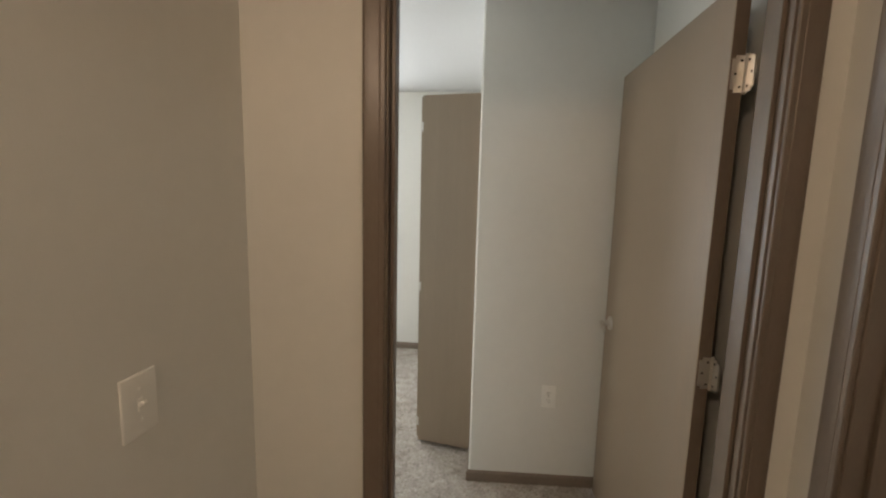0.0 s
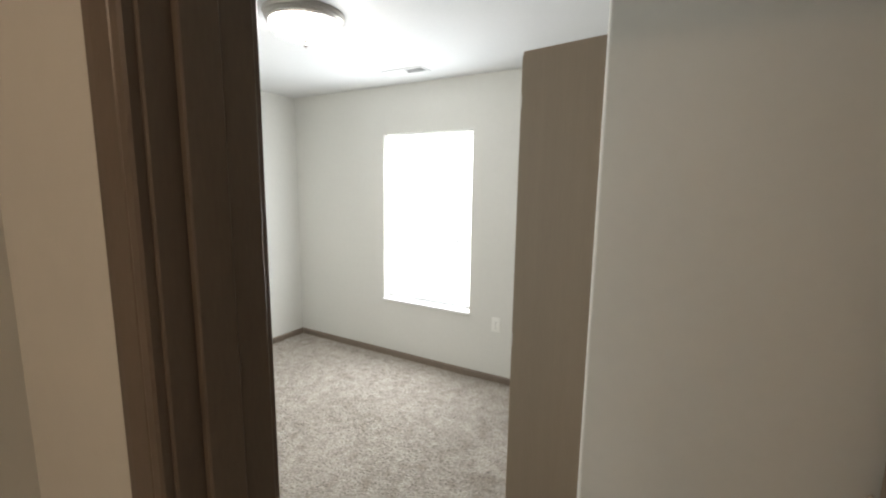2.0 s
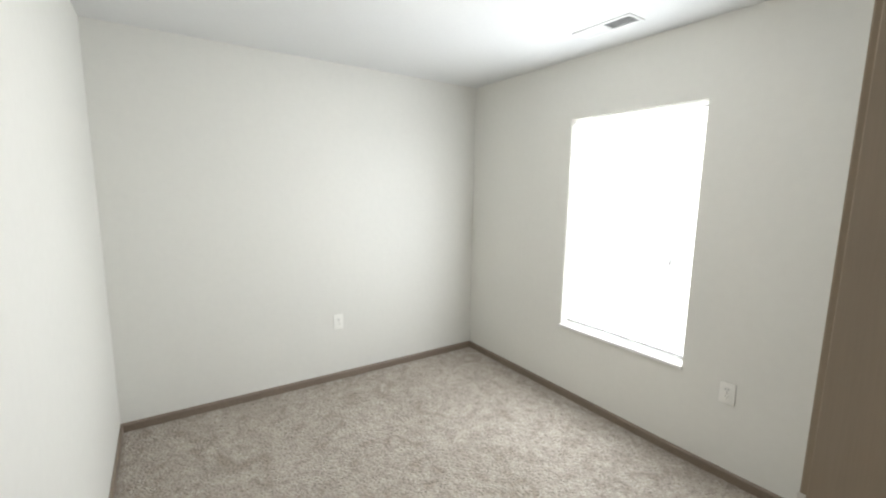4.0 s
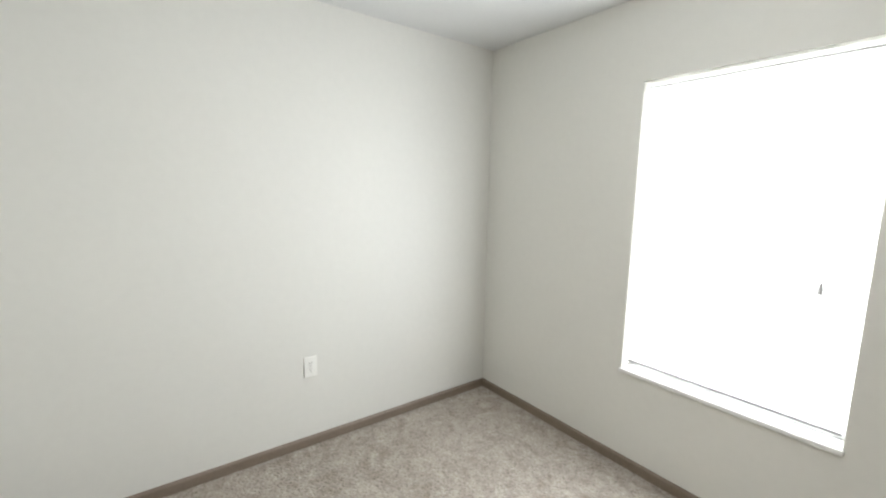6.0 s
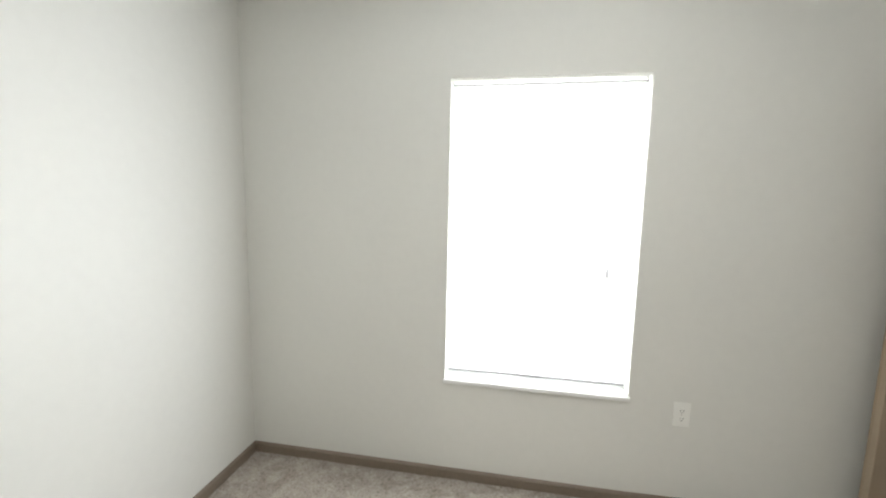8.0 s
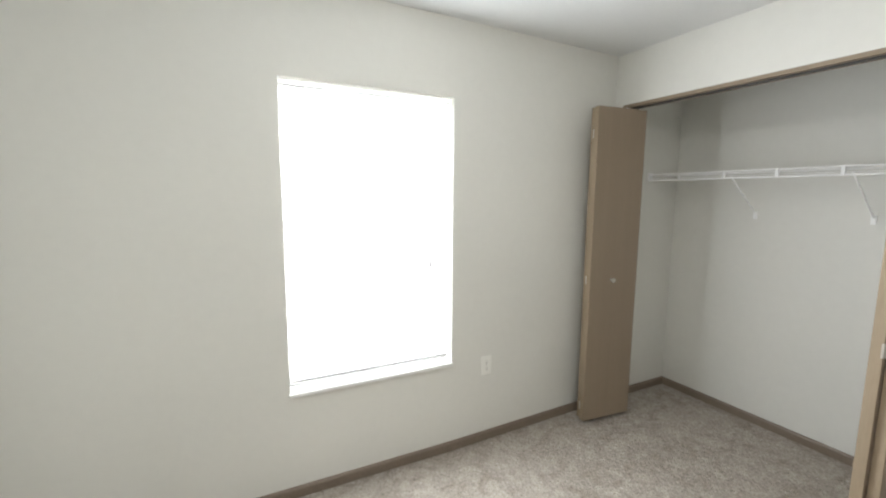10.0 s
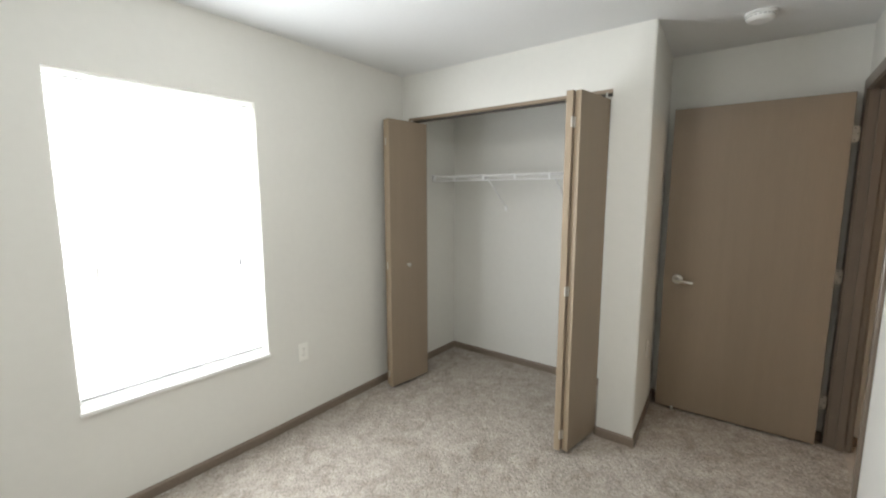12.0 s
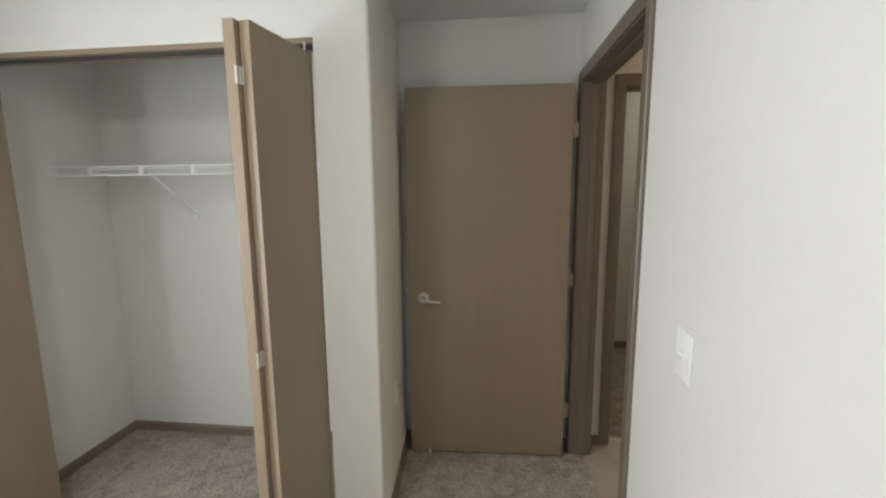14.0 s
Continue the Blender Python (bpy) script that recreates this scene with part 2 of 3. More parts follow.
solid("wall_side_room", [(5.68, -4.8, 0, 5.92, -2.1, H), (HE + 0.12, -4.92, 0, 5.92, -4.8, H), (HE + 0.12, -2.1, 0, 5.92, -1.98, H)],
      PAINT, "painted walls of the dim room across the hall", "wall")
solid("ceiling", [(-0.12, -5.72, H, 5.92, 0.2, H + 0.12)], CEIL, "flat white painted ceiling", "ceiling")
solid("subfloor", [(-0.12, -5.72, -0.15, 5.92, 0.2, -0.03)], VINYL, "subfloor under the carpet and vinyl", "floor")
solid("floor_hall", [(HW, -5.6, -0.03, HE + 0.07, -2.79, -0.004)], VINYL, "beige stone-look sheet vinyl floor in the hall", "floor")


def carpet(name, x0, y0, x1, y1, step, label):
    nx, ny = int((x1 - x0) / step) + 1, int((y1 - y0) / step) + 1
    rng = np.random.default_rng(5)
    gx, gy = np.meshgrid(np.linspace(x0, x1, nx), np.linspace(y0, y1, ny))
    gz = rng.random((ny, nx)) * 0.006 - 0.006
    gx += (rng.random((ny, nx)) - 0.5) * step * 0.7
    gy += (rng.random((ny, nx)) - 0.5) * step * 0.7
    co = np.stack([gx, gy, gz], -1).reshape(-1, 3)
    i = (np.arange(ny - 1)[:, None] * nx + np.arange(nx - 1)[None, :]).reshape(-1)
    faces = np.stack([i, i + 1, i + nx + 1, i + nx], -1)
    me = bpy.data.meshes.new(name)
    me.from_pydata(co.tolist(), [], faces.tolist())
    me.materials.append(CARPET)
    return tagged(new(name, me), label, "carpet", "", "structure")


carpet("floor", 0.0, -2.79, BACK, CN, 0.008, "beige-grey flecked cut-pile carpet, trodden in patches")
carpet("floor_side_room", HE + 0.07, -4.8, 5.7, -2.1, 0.03, "beige-grey cut-pile carpet in the room across the hall")
bm = bmesh.new()
moulding(bm, [(0, 0), (0.008, 0.006), (0.034, 0.006), (0.042, 0)], (HE + 0.05, 0, -0.004), (1, 0, 0), (0, 0, 1), (0, 1, 0), lambda u: E0, lambda u: E1)
tagged(new("threshold_strip", mesh_of(bm, "threshold_strip", NICKEL)), "pale metal strip between vinyl and carpet", "threshold", "", "structure")

BASE_PROF = [(0, 0), (0, 0.012), (0.046, 0.012), (0.054, 0.008), (0.059, 0.003), (0.059, 0)]


def baseboard(a, b, out, m0=0, m1=0):
    """A run of baseboard from a to b on a wall whose face looks along out; m0, m1: 1 for an outer mitre, -1 for an inner one."""
    bm = bmesh.new()
    d = (Vector(b) - Vector(a))
    ln, along = d.length, d.normalized()
    prof = BASE_PROF
    av, up, o = Vector((*a, -0.004)), Vector((0, 0, 1)), Vector((*out, 0))
    al = Vector((*along, 0))
    ends = []
    for base, m in ((0, -m0), (ln, m1)):
        ends.append([bm.verts.new(av + up * u + o * h + al * (base + m * h)) for u, h in prof])
    k = len(prof)
    for i in range(k):
        j = (i + 1) % k
        bm.faces.new((ends[0][i], ends[0][j], ends[1][j], ends[1][i]))
    bm.faces.new(ends[0]), bm.faces.new(ends[1])
    bmesh.ops.recalc_face_normals(bm, faces=bm.faces)
    tagged(new("baseboard", mesh_of(bm, "baseboard", BASE)), "taupe-brown baseboard along the wall foot", "baseboard", "", "structure")


baseboard((0, 0), (WX1, 0), (0, -1), -1, 0)
baseboard((WX1, 0), (EAST, NX), (0, -1), 0, -1)
baseboard((0, SOUTH), (0, 0), (1, 0), -1, -1)
baseboard((0, SOUTH), (D0 - 0.07, SOUTH), (0, 1), -1, 0)
baseboard((EAST, OY0), (EAST, RET), (-1, 0), 0, 1)
baseboard((EAST, RET), (BACK, RETB), (0, -1), 1, -1)
baseboard((BACK, RETB), (BACK, SOUTH), (-1, 0), -1, -1)
baseboard((EAST + 0.11, CN), (CB, CN), (0, -1), -1, -1)
baseboard((CB, CN), (CB, -1.68), (-1, 0), -1, -1)
baseboard((EAST + 0.11, -1.68), (CB, -1.68), (0, 1), 0, -1)
baseboard((EAST, OY0), (EAST + 0.11, OY0), (0, 1), 1, 0)
baseboard((HW, -5.6), (HW, HALL), (1, 0), -1, -1)
baseboard((HW, HALL), (D0 - 0.07, HALL), (0, -1), -1, 0)
baseboard((D1 + 0.07, HALL), (HE, HALL), (0, -1), 0, -1)
baseboard((HE, HALL), (HE, E1 + 0.06), (-1, 0), -1, 0)
baseboard((5.68, -2.1), (5.68, -4.8), (-1, 0), -1, -1)

CASING = [(0, 0), (0, 0.008), (0.003, 0.0105), (0.012, 0.0115), (0.014, 0.0108), (0.016, 0.0118), (0.040, 0.0145), (0.050, 0.0150), (0.055, 0.0135), (0.058, 0.0095), (0.058, 0)]


def door_frame(name, across, out, origin, width, depth, head, label, sides=(1, 1)):
    """Jambs, stops and casings of an opening. origin: its foot at one jamb on the first face; across: along the wall; out: away from that face."""
    A, O, Z, P = Vector(across), Vector(out), Vector((0, 0, 1)), Vector(origin)
    th = thing(name, origin, label, "door frame", "", "structure")

    def slab(nm, u0, u1, v0, v1, z0, z1, mat=TRIM):
        bm = bmesh.new()
        vs = []
        for u in (u0, u1):
            for v in (v0, v1):
                for z in (z0, z1):
                    vs.append(bm.verts.new(A * u + O * v + Z * z))
        for f in ((0, 1, 3, 2), (4, 6, 7, 5), (0, 4, 5, 1), (2, 3, 7, 6), (0, 2, 6, 4), (1, 5, 7, 3)):
            bm.faces.new([vs[i] for i in f])
        bmesh.ops.recalc_face_normals(bm, faces=bm.faces)
        bevel(bm, 0.0015, 1)
        return part(nm, bm, mat, th)
    slab("jamb", -0.018, 0, -depth - 0.001, 0.001, 0, head + 0.018)
    slab("jamb", width, width + 0.018, -depth - 0.001, 0.001, 0, head + 0.018)
    slab("head_jamb", 0.0, width, -depth - 0.001, 0.001, head, head + 0.018)
    slab("stop", 0, 0.011, -0.08, -0.042, 0, head - 0.011)
    slab("stop", width - 0.011, width, -0.08, -0.042, 0, head - 0.011)
    slab("head_stop", 0, width, -0.085, -0.045, head - 0.011, head)
    for s, on in zip((1, -1), sides):
        if not on:
            continue
        at = (O * 0.001) if s > 0 else (O * (-depth - 0.001))
        for c, u in ((-1, -0.005), (1, width + 0.005)):
            bm = bmesh.new()
            moulding(bm, CASING, at + A * u, A * c, O * s, Z, lambda q: 0, lambda q: head + 0.005 + q)
            part("casing", bm, TRIM, th)
        bm = bmesh.new()
        moulding(bm, CASING, at + Z * (head + 0.005), Z, O * s, A, lambda q: -0.005 - q, lambda q: width + 0.005 + q)
        part("head_casing", bm, TRIM, th)
    return th


frame_1 = door_frame("door_frame", (1, 0, 0), (0, 1, 0), (D0, SOUTH, 0), D1 - D0, SOUTH - HALL, DH, "dark taupe wooden frame of the bedroom doorway")
frame_2 = door_frame("door_frame", (0, 1, 0), (-1, 0, 0), (HE, E0, 0), E1 - E0, 0.12, 2.052, "dark taupe wooden frame of the doorway across the hall")
bm = bmesh.new()
box(bm, 0.0, -0.031, 0.89, 0.0025, -0.004, 0.95)
bevel(bm, 0.001, 1)
part("strike_plate", bm, NICKEL, frame_1, "small satin metal strike plate")


# ---------------------------------------------------------------- bedroom door
def hinge(parent, m, h=0.09, leafs=((-1, 0, 0), (0, -1, 0))):
    """A butt hinge round its knuckle; m places the knuckle's middle, and the two leaves lie along the given ways."""
    bm = bmesh.new()
    for i in range(5):
        z = -h / 2 + h * i / 5
        rod(bm, (0, 0, z + 0.0006), (0, 0, z + h / 5 - 0.0006), 0.0062, 10)
    rod(bm, (0, 0, h / 2), (0, 0, h / 2 + 0.004), 0.005, 10)
    rod(bm, (0, 0, -h / 2 - 0.004), (0, 0, -h / 2), 0.005, 10)
    bmesh.ops.transform(bm, matrix=m, verts=bm.verts)
    hg = part("hinge", bm, NICKEL, parent, "satin nickel butt hinge", True)
    for way in leafs:
        w = Vector(way)
        side = Vector((0, 0, 1)).cross(w)
        bm = bmesh.new()
        box(bm, 0.002, -0.0015, -h / 2, 0.034, 0.0015, h / 2)
        es = [e for e in bm.edges if abs(e.verts[0].co.y - e.verts[1].co.y) > 0.002 and e.verts[0].co.x > 0.03]
        bmesh.ops.bevel(bm, geom=es, offset=0.008, segments=5, affect="EDGES")
        r = Matrix((w, side, (0, 0, 1))).transposed().to_4x4()
        bmesh.ops.transform(bm, matrix=m @ r, verts=bm.verts)
        lf = part("hinge_leaf", bm, NICKEL, hg)
        bm = bmesh.new()
        for sx, sz in ((0.013, 0.032), (0.026, 0.0), (0.013, -0.032)):
            rod(bm, (sx, -0.0022, sz), (sx, 0.0022, sz), 0.0035, 10)
        bmesh.ops.transform(bm, matrix=m @ r, verts=bm.verts)
        part("screw", bm, SLOT, hg, "countersunk hinge screws")
    return hg


def lever_handle(parent, x, y, z, s, toward):
    """Rosette and lever on a face that looks along x by s; the lever points along y by toward."""
    bm = bmesh.new()
    lathe(bm, [(0, 0), (0.032, 0), (0.032, 0.004), (0.029, 0.008), (0.014, 0.011), (0.011, 0.02), (0.011, 0.042), (0, 0.042)], 32,
          Matrix.Translation((x, y, z)) @ pose(0, 0, 0, 0, 90 * s, 0))
    ro = part("handle", bm, NICKEL, parent, "satin nickel lever handle", True)
    bm = bmesh.new()
    n = 9
    for i in range(n):
        u = i / (n - 1)
        cx = x + s * (0.040 + 0.012 * math.sin(u * math.pi * 0.5))
        cy, cz = y + toward * (-0.012 + 0.108 * u), z - 0.004 * math.sin(u * math.pi) - 0.009 * u
        hh, ww = 0.0105 - 0.0025 * u, 0.0075 - 0.0025 * u
        ring = [bm.verts.new((cx + ww * math.cos(a), cy, cz + hh * math.sin(a))) for a in [2 * math.pi * k / 12 for k in range(12)]]
        if i:
            for k in range(12):
                bm.faces.new((last[k], last[(k + 1) % 12], ring[(k + 1) % 12], ring[k]))
        else:
            bm.faces.new(ring)
        last = ring
    bm.faces.new(last)
    bmesh.ops.recalc_face_normals(bm, faces=bm.faces)
    part("lever", bm, NICKEL, ro, "", True)


def bedroom_door():
    th = thing("door_1", (3.907, -2.652, 0), "open flush taupe wood-grain door against the nook wall", "door", "", "structure", 1.6)
    bm = bmesh.new()
    box(bm, -0.018, -0.008, 0.012, 0.018, 0.854, 2.045)
    bevel(bm, 0.0018, 2)
    leaf = part("leaf", bm, WOOD, th)
    # thin strip in the trim colour, darker than the leaf
    bm = bmesh.new()
    box(bm, -0.0165, -0.0087, 0.0135, 0.0165, -0.0079, 2.0435)
    part("hinge_edge", bm, TRIM, leaf, "darker brown hinge edge")
    bm = bmesh.new()
    box(bm, -0.0125, 0.8535, 0.90, 0.0125, 0.8555, 0.957)
    bevel(bm, 0.0008, 1)
    box(bm, -0.006, 0.854, 0.922, 0.006, 0.864, 0.936)
    part("latch", bm, NICKEL, th, "satin nickel latch plate")
    lever_handle(th, -0.018, 0.77, 0.927, -1, -1)
    lever_handle(th, 0.018, 0.77, 0.927, 1, -1)
    for z in (1.825, 1.03, 0.27):
        hinge(th, Matrix.Translation((0.0215, -0.0102, z)), 0.09, ((-1, 0, 0), (0.03, -0.9995, 0)))
    return th


bedroom_door()


def door_stop():
    th = thing("door_stop", (3.868, -1.905, 0), "small white-tipped door stop on the carpet", "door stop")
    bm = bmesh.new()
    lathe(bm, [(0, -0.004), (0.010, -0.004), (0.010, 0.004), (0.006, 0.007), (0, 0.007)], 16)
    part("base", bm, NICKEL, th, "", True)
    bm = bmesh.new()
    lathe(bm, [(0, 0.007), (0.008, 0.007), (0.009, 0.014), (0.006, 0.020), (0, 0.021)], 16)
    part("tip", bm, RUBBER, th, "white rubber tip", True)


door_stop()


# ---------------------------------------------------------------- closet
def bifold(s, fx, fold_y, pivot, lead, label):
    """A folded pair of closet panels. s: 1 where the closet's middle lies towards -y, -1 where it lies towards +y."""
    ex = 3.238
    th = thing("bifold_door", (fx, fold_y, 0), label, "closet door", "folded closet doors", "structure")
    length = ex - fx
    made = []
    for off, x0, x1, end_off, nm in ((0.0195, 0.020, length, pivot, "panel"), (-0.0195, 0, 0.378, -lead, "lead_panel")):
        a, b = Vector((x0, s * off, 0)), Vector((x1, s * end_off, 0))
        d = (b - a)
        ang = math.degrees(math.atan2(d.y, d.x))
        bm = bmesh.new()
        box(bm, 0, -0.0185, 0.022, d.length, 0.0185, 2.035)
        bevel(bm, 0.0015, 2)
        bmesh.ops.transform(bm, matrix=Matrix.Translation(a) @ pose(0, 0, 0, 0, 0, ang), verts=bm.verts)
        pn = part(nm, bm, WOOD, th)
        made.append((pn, a, ang))
        bm = bmesh.new()
        box(bm, -0.0012, -0.017, 0.0235, 0.0, 0.017, 2.0335, Matrix.Translation(a) @ pose(0, 0, 0, 0, 0, ang))
        part("edge_band", bm, EDGE, pn, "lighter tan edge band")
    for z in (1.874, 0.965, 0.12):
        bm = bmesh.new()
        rod(bm, (0.014, 0, z - 0.027), (0.014, 0, z + 0.027), 0.0042, 10)
        box(bm, -0.0034, -s * 0.0012, z - 0.026, -0.0014, -s * 0.007, z + 0.026)
        box(bm, 0.0166, s * 0.0012, z - 0.026, 0.0186, s * 0.010, z + 0.026)
        box(bm, -0.0034, -s * 0.0012, z - 0.026, 0.014, s * 0.0004, z + 0.026)
        part("hinge", bm, NICKEL, th, "small nickel hinge")
    ob, a, ang = made[1]
    bm = bmesh.new()
    lathe(bm, [(0, 0), (0.007, 0), (0.0065, 0.012), (0.012, 0.019), (0.0145, 0.025), (0.012, 0.030), (0, 0.0315)], 24,
          Matrix.Translation(a) @ pose(0, 0, 0, 0, 0, ang) @ pose(0.165, -s * 0.0185, 0.962, 90 * s, 0, 0))
    part("knob", bm, NICKEL, ob, "satin nickel knob", True)
    bm = bmesh.new()
    rod(bm, (length - 0.02, s * pivot, 2.03), (length - 0.02, s * pivot, 2.07), 0.005)
    part("pivot_pin", bm, NICKEL, th)
    return th


bifold(1, 2.885, -0.108, 0.040, 0.058, "folded taupe wood-grain closet door beside the window wall")
bifold(-1, 2.887, -1.484, 0.070, 0.022, "folded taupe wood-grain closet door beside the pier")

bm = bmesh.new()
box(bm, EAST - 0.004, OY0, OZ - 0.022, EAST + 0.10, OY1, OZ)
bevel(bm, 0.002, 1)
hd = tagged(new("closet_head_trim", mesh_of(bm, "closet_head_trim", WOOD)), "taupe head trim over the closet opening", "trim", "", "structure")
bm = bmesh.new()
box(bm, EAST + 0.02, OY0 + 0.004, OZ - 0.030, EAST + 0.045, OY1 - 0.004, OZ - 0.0225)
part("door_track", bm, SLOT, hd, "dark metal door track")


def wire_shelf():
    y0, y1, x0, x1, z = -1.675, CN - 0.004, CB - 0.325, CB - 0.004, 1.652
    th = thing("wire_shelf", (x0, (y0 + y1) / 2, z), "white vinyl-coated wire shelf across the closet", "shelf")
    inv = Matrix.Translation((-x0, -(y0 + y1) / 2, -z))

    def rail(nm, x, zz, r=0.0032):
        bm = bmesh.new()
        rod(bm, (x, y0, zz), (x, y1, zz), r)
        bmesh.ops.transform(bm, matrix=inv, verts=bm.verts)
        part(nm, bm, WIRE, th)
    rail("front_rail", x0, z, 0.0044), rail("lip_rail", x0, z - 0.042, 0.0052), rail("back_rail", x1 - 0.006, z), rail("middle_rail", x0 + 0.15, z - 0.009, 0.003)
    bm = bmesh.new()
    rod(bm, (0, y0, 0), (0, y1, 0), 0.0016, 6)
    bmesh.ops.transform(bm, matrix=Matrix.Translation((0, -(y0 + y1) / 2, 0)), verts=bm.verts)
    me = mesh_of(bm, "deck_wire", WIRE)
    for i in range(12):
        w = new("deck_wire", me)
        w.parent = th
        w.location = (0.026 + i * 0.0245, 0, 0.001)
    for i in range(2):
        w = new("lip_wire", me)
        w.parent = th
        w.location = (0, 0, -0.014 - 0.014 * i)
    for y in (-0.20, -0.485, -0.77, -1.055, -1.34, -1.625):
        bm = bmesh.new()
        rod(bm, (0, 0, -0.004), (x1 - x0 - 0.004, 0, -0.004), 0.0028, 6)
        part("cross_rod", bm, WIRE, th).location = (0, y - (y0 + y1) / 2, 0)
    for y in (-0.20, -0.485, -0.77, -1.055, -1.34, -1.625):
        bm = bmesh.new()
        box(bm, -0.006, -0.009, -0.047, 0.006, 0.009, 0.005)
        bevel(bm, 0.002, 1)
        ob = part("clip", bm, WIRE, th)
        ob.location = (0, y - (y0 + y1) / 2, 0)
    for y in (-0.525, -1.09):
        bm = bmesh.new()
        rod(bm, (x0 + 0.005, y - 0.0, z - 0.03), (x1 - 0.004, y, z - 0.262), 0.0045)
        box(bm, x1 - 0.004, y - 0.011, z - 0.297, x1 + 0.003, y + 0.011, z - 0.247)
        bmesh.ops.transform(bm, matrix=inv, verts=bm.verts)
        part("brace", bm, WIRE, th)
    for y in (y0 + 0.004, y1 - 0.006):
        bm = bmesh.new()
        box(bm, x0 - 0.012, y - 0.009, z - 0.042, x0 + 0.022, y + 0.009, z + 0.012)
        bevel(bm, 0.003, 2)
        bmesh.ops.transform(bm, matrix=inv, verts=bm.verts)
        part("end_bracket", bm, WIRE, th, "white plastic end bracket")
    return th


wire_shelf()


# ---------------------------------------------------------------- window
def window():
    th = thing("window_1", ((WX0 + WX1) / 2, 0.12, WZ0), "white vinyl window set deep behind a closed blind", "window", "", "structure")
    w, h = (WX1 - WX0) / 2, WZ1 - WZ0
    for a in ((-w, -0.03, 0, -w + 0.045, 0.03, h), (w - 0.045, -0.03, 0, w, 0.03, h), (-w + 0.045, -0.03, 0, w - 0.045, 0.03, 0.045),
              (-w + 0.045, -0.03, h - 0.045, w - 0.045, 0.03, h), (-w + 0.045, -0.022, h / 2 - 0.02, w - 0.045, 0.022, h / 2 + 0.02)):
        bm = bmesh.new()
        box(bm, *a)
        bevel(bm, 0.003, 1)
        part("window_frame", bm, SILL, th)
    for z0, z1 in ((0.045, h / 2 - 0.02), (h / 2 + 0.02, h - 0.045)):
        bm = bmesh.new()
        box(bm, -w + 0.045, -0.003, z0, w - 0.045, 0.003, z1)
        ob = part("pane", bm, GLASS, th)
        ob.visible_shadow = False
    bm = bmesh.new()
    box(bm, -w + 0.001, -0.12, -0.018, w - 0.001, -0.032, 0.002)
    box(bm, -w - 0.006, -0.138, -0.018, w + 0.006, -0.1205, 0.002)
    bevel(bm, 0.004, 2)
    part("window_sill", bm, SILL, th, "white sill with a rounded nose")
    return th


window()


def blind():
    y = 0.05
    th = thing("window_blind", ((WX0 + WX1) / 2, y, WZ0 + 0.002), "closed white mini blind glowing with daylight", "blind")
    w, h = (WX1 - WX0) / 2 - 0.008, WZ1 - WZ0
    bm = bmesh.new()
    box(bm, -w, 0.022, h - 0.034, w, 0.038, h - 0.004)
    bevel(bm, 0.003, 2)
    part("head_rail", bm, SILL, th)
    # thin grey strip painting the shade line below the head rail
    bm = bmesh.new()
    box(bm, -w, -0.014, h - 0.032, w, -0.006, h - 0.025)
    part("head_gap_shade", bm, RAIL_GREY, th, "grey strip painted as the shaded gap under the head rail")
    bm = bmesh.new()
    box(bm, -0.336, -0.040, h - 0.038, -0.318, -0.034, h - 0.031)
    part("wand_hook", bm, RAIL_GREY, th, "small grey wand hook")
    # the rail's shade against the backlit slats is put into its grey
    bm = bmesh.new()
    box(bm, -w + 0.004, -0.013, 0.030, w - 0.004, 0.013, 0.042)
    bevel(bm, 0.004, 2)
    part("bottom_rail", bm, RAIL_GREY, th, "bottom rail coloured grey for its shade against the lit slats")
    bm = bmesh.new()
    k = 5
    for e in (-w + 0.004, w - 0.004):
        for side in (0.0004, -0.0004):
            for i in range(k):
                u = i / (k - 1) - 0.5
                bm.verts.new((e, 0.0035 * (1 - 4 * u * u) + side, u * 0.026))
    bm.verts.ensure_lookup_table()
    v = bm.verts
    for i in range(k - 1):
        bm.faces.new((v[i], v[i + 1], v[2 * k + i + 1], v[2 * k + i]))
        bm.faces.new((v[k + i + 1], v[k + i], v[3 * k + i], v[3 * k + i + 1]))
    bmesh.ops.recalc_face_normals(bm, faces=bm.faces)
    me = mesh_of(bm, "slat", SLAT, True)
    n = 68
    for i in range(n):
        s = new("slat", me)
        s.parent = th
        s.matrix_basis = pose(0, 0.004, 0.062 + i * (h - 0.079) / (n - 1), -18, 0, 0)
    bm = bmesh.new()
    rod(bm, (0.31, -0.034, 0.60), (0.31, -0.034, h - 0.03), 0.0012, 5)
    cord = part("cord", bm, SILL, th)
    bm = bmesh.new()
    lathe(bm, [(0, 0.562), (0.0075, 0.562), (0.006, 0.585), (0.003, 0.603), (0, 0.604)], 12, pose(0.31, -0.034, 0))
    part("tassel", bm, RAIL_GREY, cord, "pale grey cord tassel", True)
    bm = bmesh.new()
    rod(bm, (-0.33, -0.034, 0.55), (-0.33, -0.034, h - 0.03), 0.0035, 6)
    part("tilt_wand", bm, WHITE, th, "clear-white tilt wand")
    return th


blind()


# ---------------------------------------------------------------- wall plates
def plate_base(name, at, turn, label, category, w=0.074, h=0.118):
    th = thing(name, at, label, category, "", "", turn)
    bm = bmesh.new()
    box(bm, -w / 2, -0.006, -h / 2, w / 2, 0.0, h / 2)
    bevel(bm, 0.003, 3)
    part("cover_plate", bm, IVORY, th, "", True)
    return th


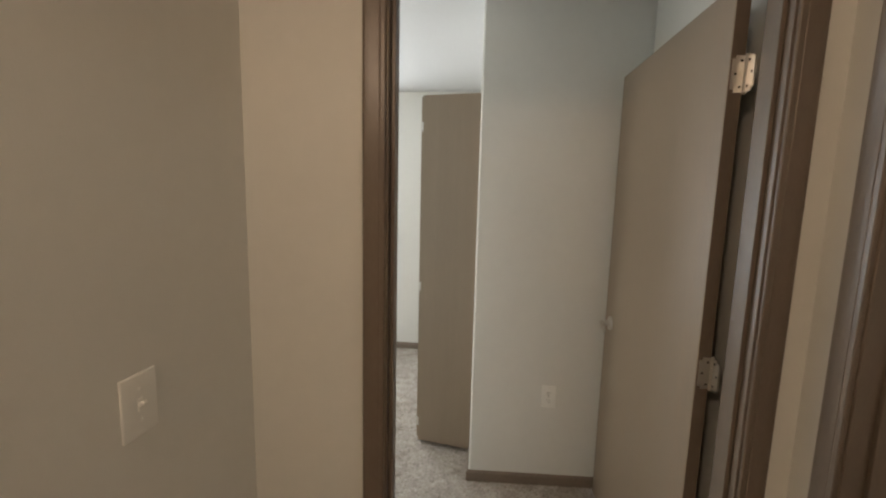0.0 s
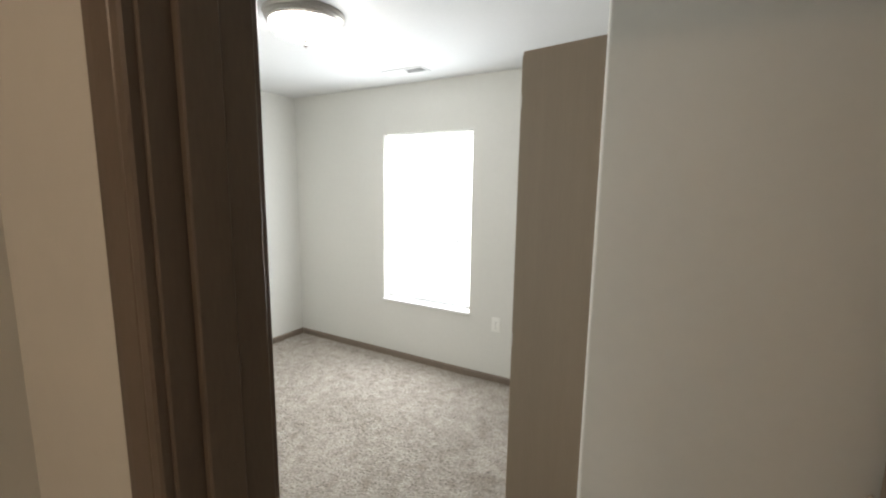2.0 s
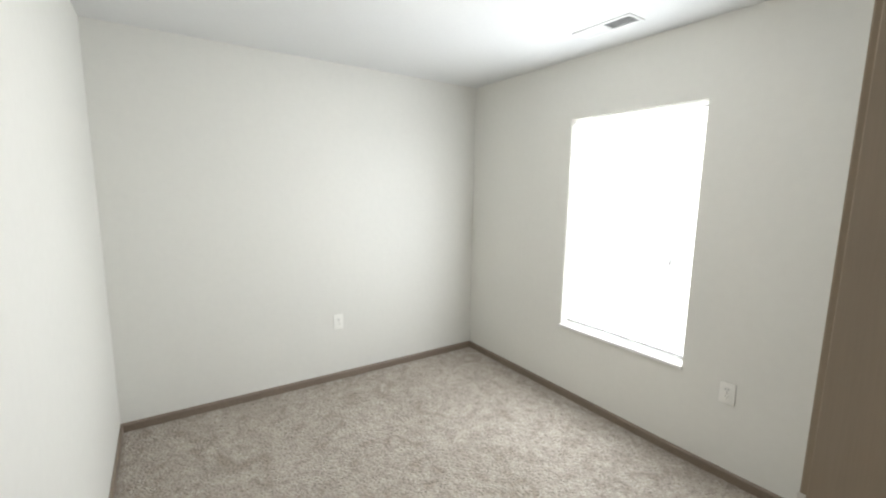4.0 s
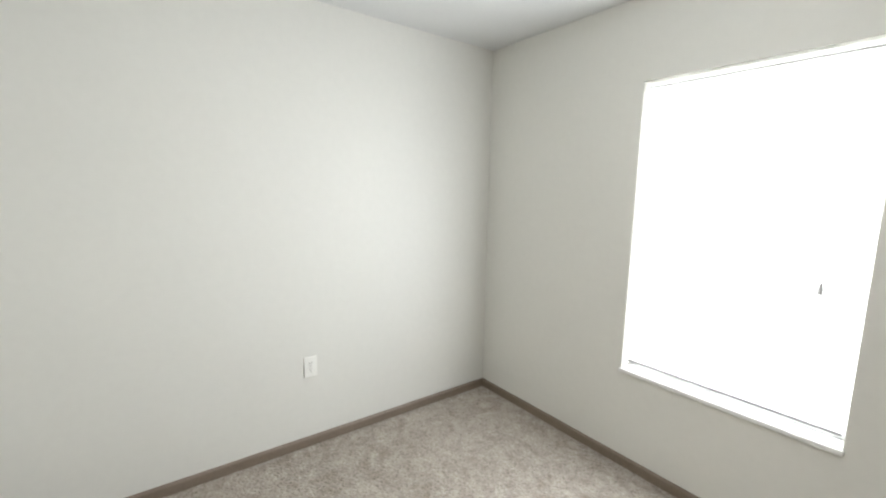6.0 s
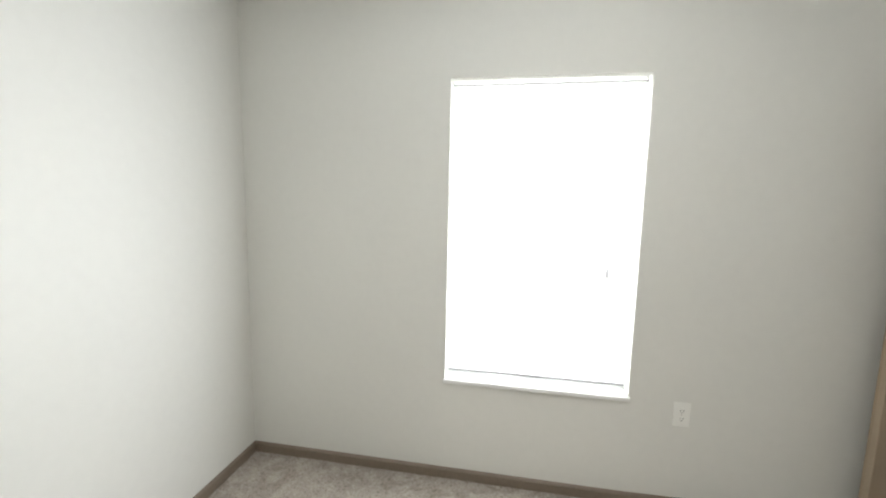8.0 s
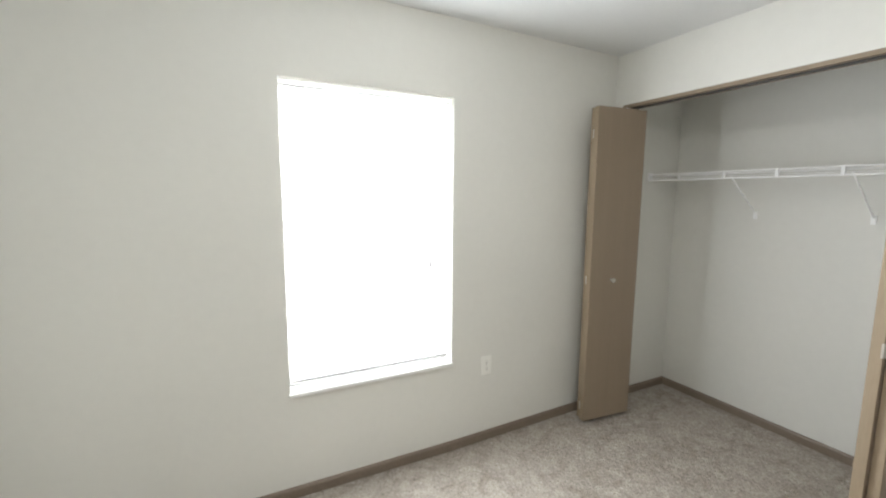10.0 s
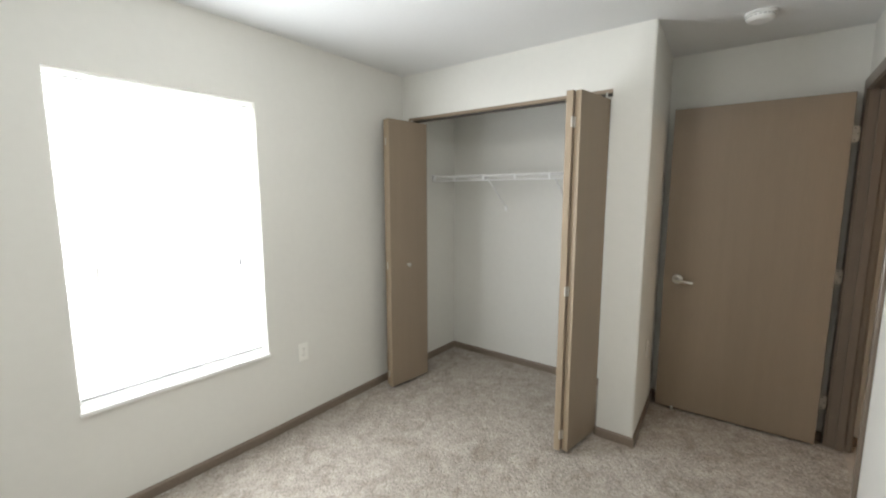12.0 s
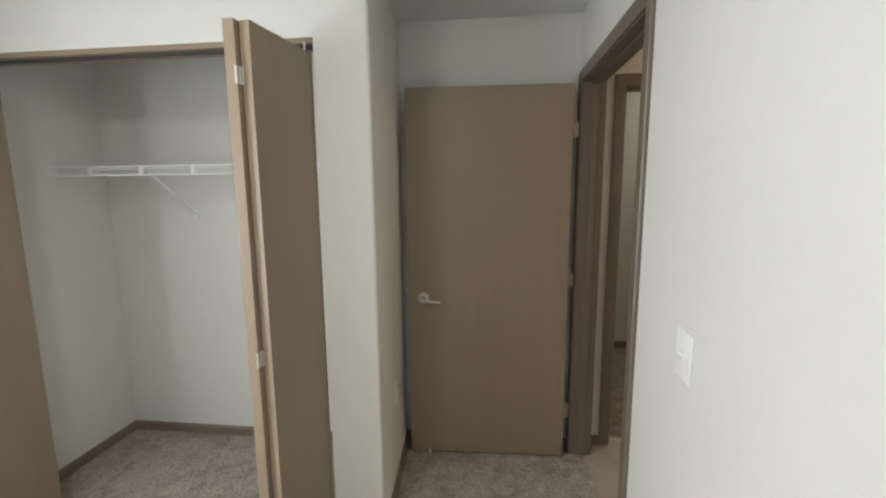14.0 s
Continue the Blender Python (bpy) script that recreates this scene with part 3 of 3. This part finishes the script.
def outlet(at, turn, label):
    th = plate_base("wall_outlet", at, turn, label, "outlet")
    for z in (0.0195, -0.0195):
        bm = bmesh.new()
        box(bm, -0.0165, -0.0085, z - 0.0145, 0.0165, -0.005, z + 0.0145)
        es = [e for e in bm.edges if abs(e.verts[0].co.y - e.verts[1].co.y) > 0.002]
        bmesh.ops.bevel(bm, geom=es, offset=0.007, segments=4, affect="EDGES")
        sk = part("socket", bm, IVORY, th)
        for sx, hh in ((-0.0065, 0.009), (0.0065, 0.0075)):
            bm = bmesh.new()
            box(bm, sx - 0.0012, -0.0089, z - hh / 2 + 0.003, sx + 0.0012, -0.007, z + hh / 2 + 0.003)
            part("slot", bm, SLOT, sk)
        bm = bmesh.new()
        rod(bm, (0, -0.0089, z - 0.008), (0, -0.007, z - 0.008), 0.0025, 10)
        part("ground_hole", bm, SLOT, sk)
    bm = bmesh.new()
    rod(bm, (0, -0.0072, 0), (0, -0.005, 0), 0.003, 10)
    part("screw", bm, NICKEL, th)


def light_switch(at, turn, label):
    th = plate_base("light_switch", at, turn, label, "light switch", 0.08, 0.122)
    bm = bmesh.new()
    box(bm, -0.006, -0.0075, -0.0125, 0.006, -0.005, 0.0125)
    part("toggle_slot", bm, IVORY, th)
    bm = bmesh.new()
    box(bm, -0.0045, -0.0045, -0.004, 0.0045, 0.014, 0.004)
    bevel(bm, 0.001, 1)
    bmesh.ops.transform(bm, matrix=pose(0, -0.0125, 0.004, -30, 0, 0), verts=bm.verts)
    part("toggle", bm, IVORY, th)
    for z in (0.03, -0.03):
        bm = bmesh.new()
        rod(bm, (0, -0.0072, z), (0, -0.005, z), 0.003, 10)
        part("screw", bm, IVORY, th)


outlet((2.213, 0.005, 0.478), 1.6, "white duplex outlet on the wall below the window")
outlet((0, -1.313, 0.471), 90, "white duplex outlet low on the bare wall")
outlet((3.622, RET + (RETB - RET) * 0.512, 0.487), 3.4, "white duplex outlet on the closet return wall")
light_switch((2.655, SOUTH, 1.126), 180, "white toggle light switch beside the bedroom doorway")
light_switch((HW, -3.188, 1.10), 90, "white toggle light switch on the hall wall")


# ---------------------------------------------------------------- ceiling fittings
def ceiling_light(at, label, bowl, k=1.0):
    th = thing("ceiling_light", at, label, "ceiling light")
    bm = bmesh.new()
    lathe(bm, [(0, 0), (0.198 * k, 0), (0.200 * k, -0.010), (0.192 * k, -0.020), (0.194 * k, -0.028), (0.183 * k, -0.038), (0.184 * k, -0.046), (0.172 * k, -0.052), (0.165 * k, -0.045), (0, -0.040)], 64)
    part("pan", bm, PAN, th, "brushed nickel stepped pan", True)
    bm = bmesh.new()
    prof = [(0.170 * k * math.cos(a), -0.048 - 0.076 * math.sin(a)) for a in [math.pi / 2 * i / 14 for i in range(15)]]
    prof[-1] = (0, prof[-1][1])
    lathe(bm, prof, 64)
    part("bowl", bm, bowl, th, "lit frosted glass bowl", True)
    bm = bmesh.new()
    lathe(bm, [(0, -0.119), (0.017, -0.123), (0.016, -0.130), (0.007, -0.134), (0.011, -0.143), (0.010, -0.150), (0.005, -0.158), (0, -0.160)], 20)
    part("finial", bm, PAN, th, "nickel finial", True)
    return th


ceiling_light((1.699, -1.405, H), "flush ceiling light with a frosted bowl and nickel rim", BOWL)
ceiling_light((2.88, -4.45, H), "lit flush ceiling light in the hall", HALL_BOWL, 0.8)
# unseen fitting, made up to go with the side room's fill
ceiling_light((5.0, -4.0, H), "added unseen ceiling light that fills the room across the hall", HALL_BOWL, 0.8)


def register(at):
    th = thing("ceiling_vent", at, "white louvred ceiling air register near the window", "vent")
    L, W = 0.36, 0.135
    for a in ((-L / 2, -W / 2, L / 2, -W / 2 + 0.02), (-L / 2, W / 2 - 0.02, L / 2, W / 2), (-L / 2, -W / 2 + 0.02, -L / 2 + 0.02, W / 2 - 0.02),
              (L / 2 - 0.02, -W / 2 + 0.02, L / 2, W / 2 - 0.02), (-0.006, -W / 2 + 0.02, 0.006, W / 2 - 0.02)):
        bm = bmesh.new()
        box(bm, a[0], a[1], -0.007, a[2], a[3], 0)
        bevel(bm, 0.002, 1)
        part("frame", bm, VENT, th)
    bm = bmesh.new()
    box(bm, -L / 2 + 0.01, -W / 2 + 0.01, -0.002, L / 2 - 0.01, W / 2 - 0.01, 0.0)
    part("backing", bm, DUCT, th, "grey duct opening")
    bm = bmesh.new()
    box(bm, -0.0075, -W / 2 + 0.02, -0.0005, 0.0075, W / 2 - 0.02, 0.0005)
    me = mesh_of(bm, "louvre", VENT)
    for s in (-1, 1):
        for i in range(10):
            lo = new("louvre", me)
            lo.parent = th
            lo.matrix_basis = pose(s * (0.016 + i * 0.0155), 0, -0.0062, 0, s * 38, 0)


register((1.558, -0.322, H))


def smoke_detector(at):
    th = thing("smoke_detector", at, "round white smoke detector on the nook ceiling", "smoke detector")
    bm = bmesh.new()
    lathe(bm, [(0, 0), (0.070, 0), (0.070, -0.010), (0.066, -0.013), (0, -0.013)], 40)
    part("base", bm, WHITE, th, "", True)
    bm = bmesh.new()
    lathe(bm, [(0, -0.013), (0.062, -0.013), (0.060, -0.032), (0.052, -0.040), (0.022, -0.042), (0, -0.042)], 40)
    cv = part("cover", bm, WHITE, th, "", True)
    for i in range(20):
        a = 2 * math.pi * i / 20
        bm = bmesh.new()
        box(bm, 0.0585, -0.0065, -0.024, 0.0625, 0.0065, -0.018, pose(0, 0, 0, 0, 0, math.degrees(a)))
        part("slot", bm, DUCT, cv)


smoke_detector((3.468, -2.222, H))
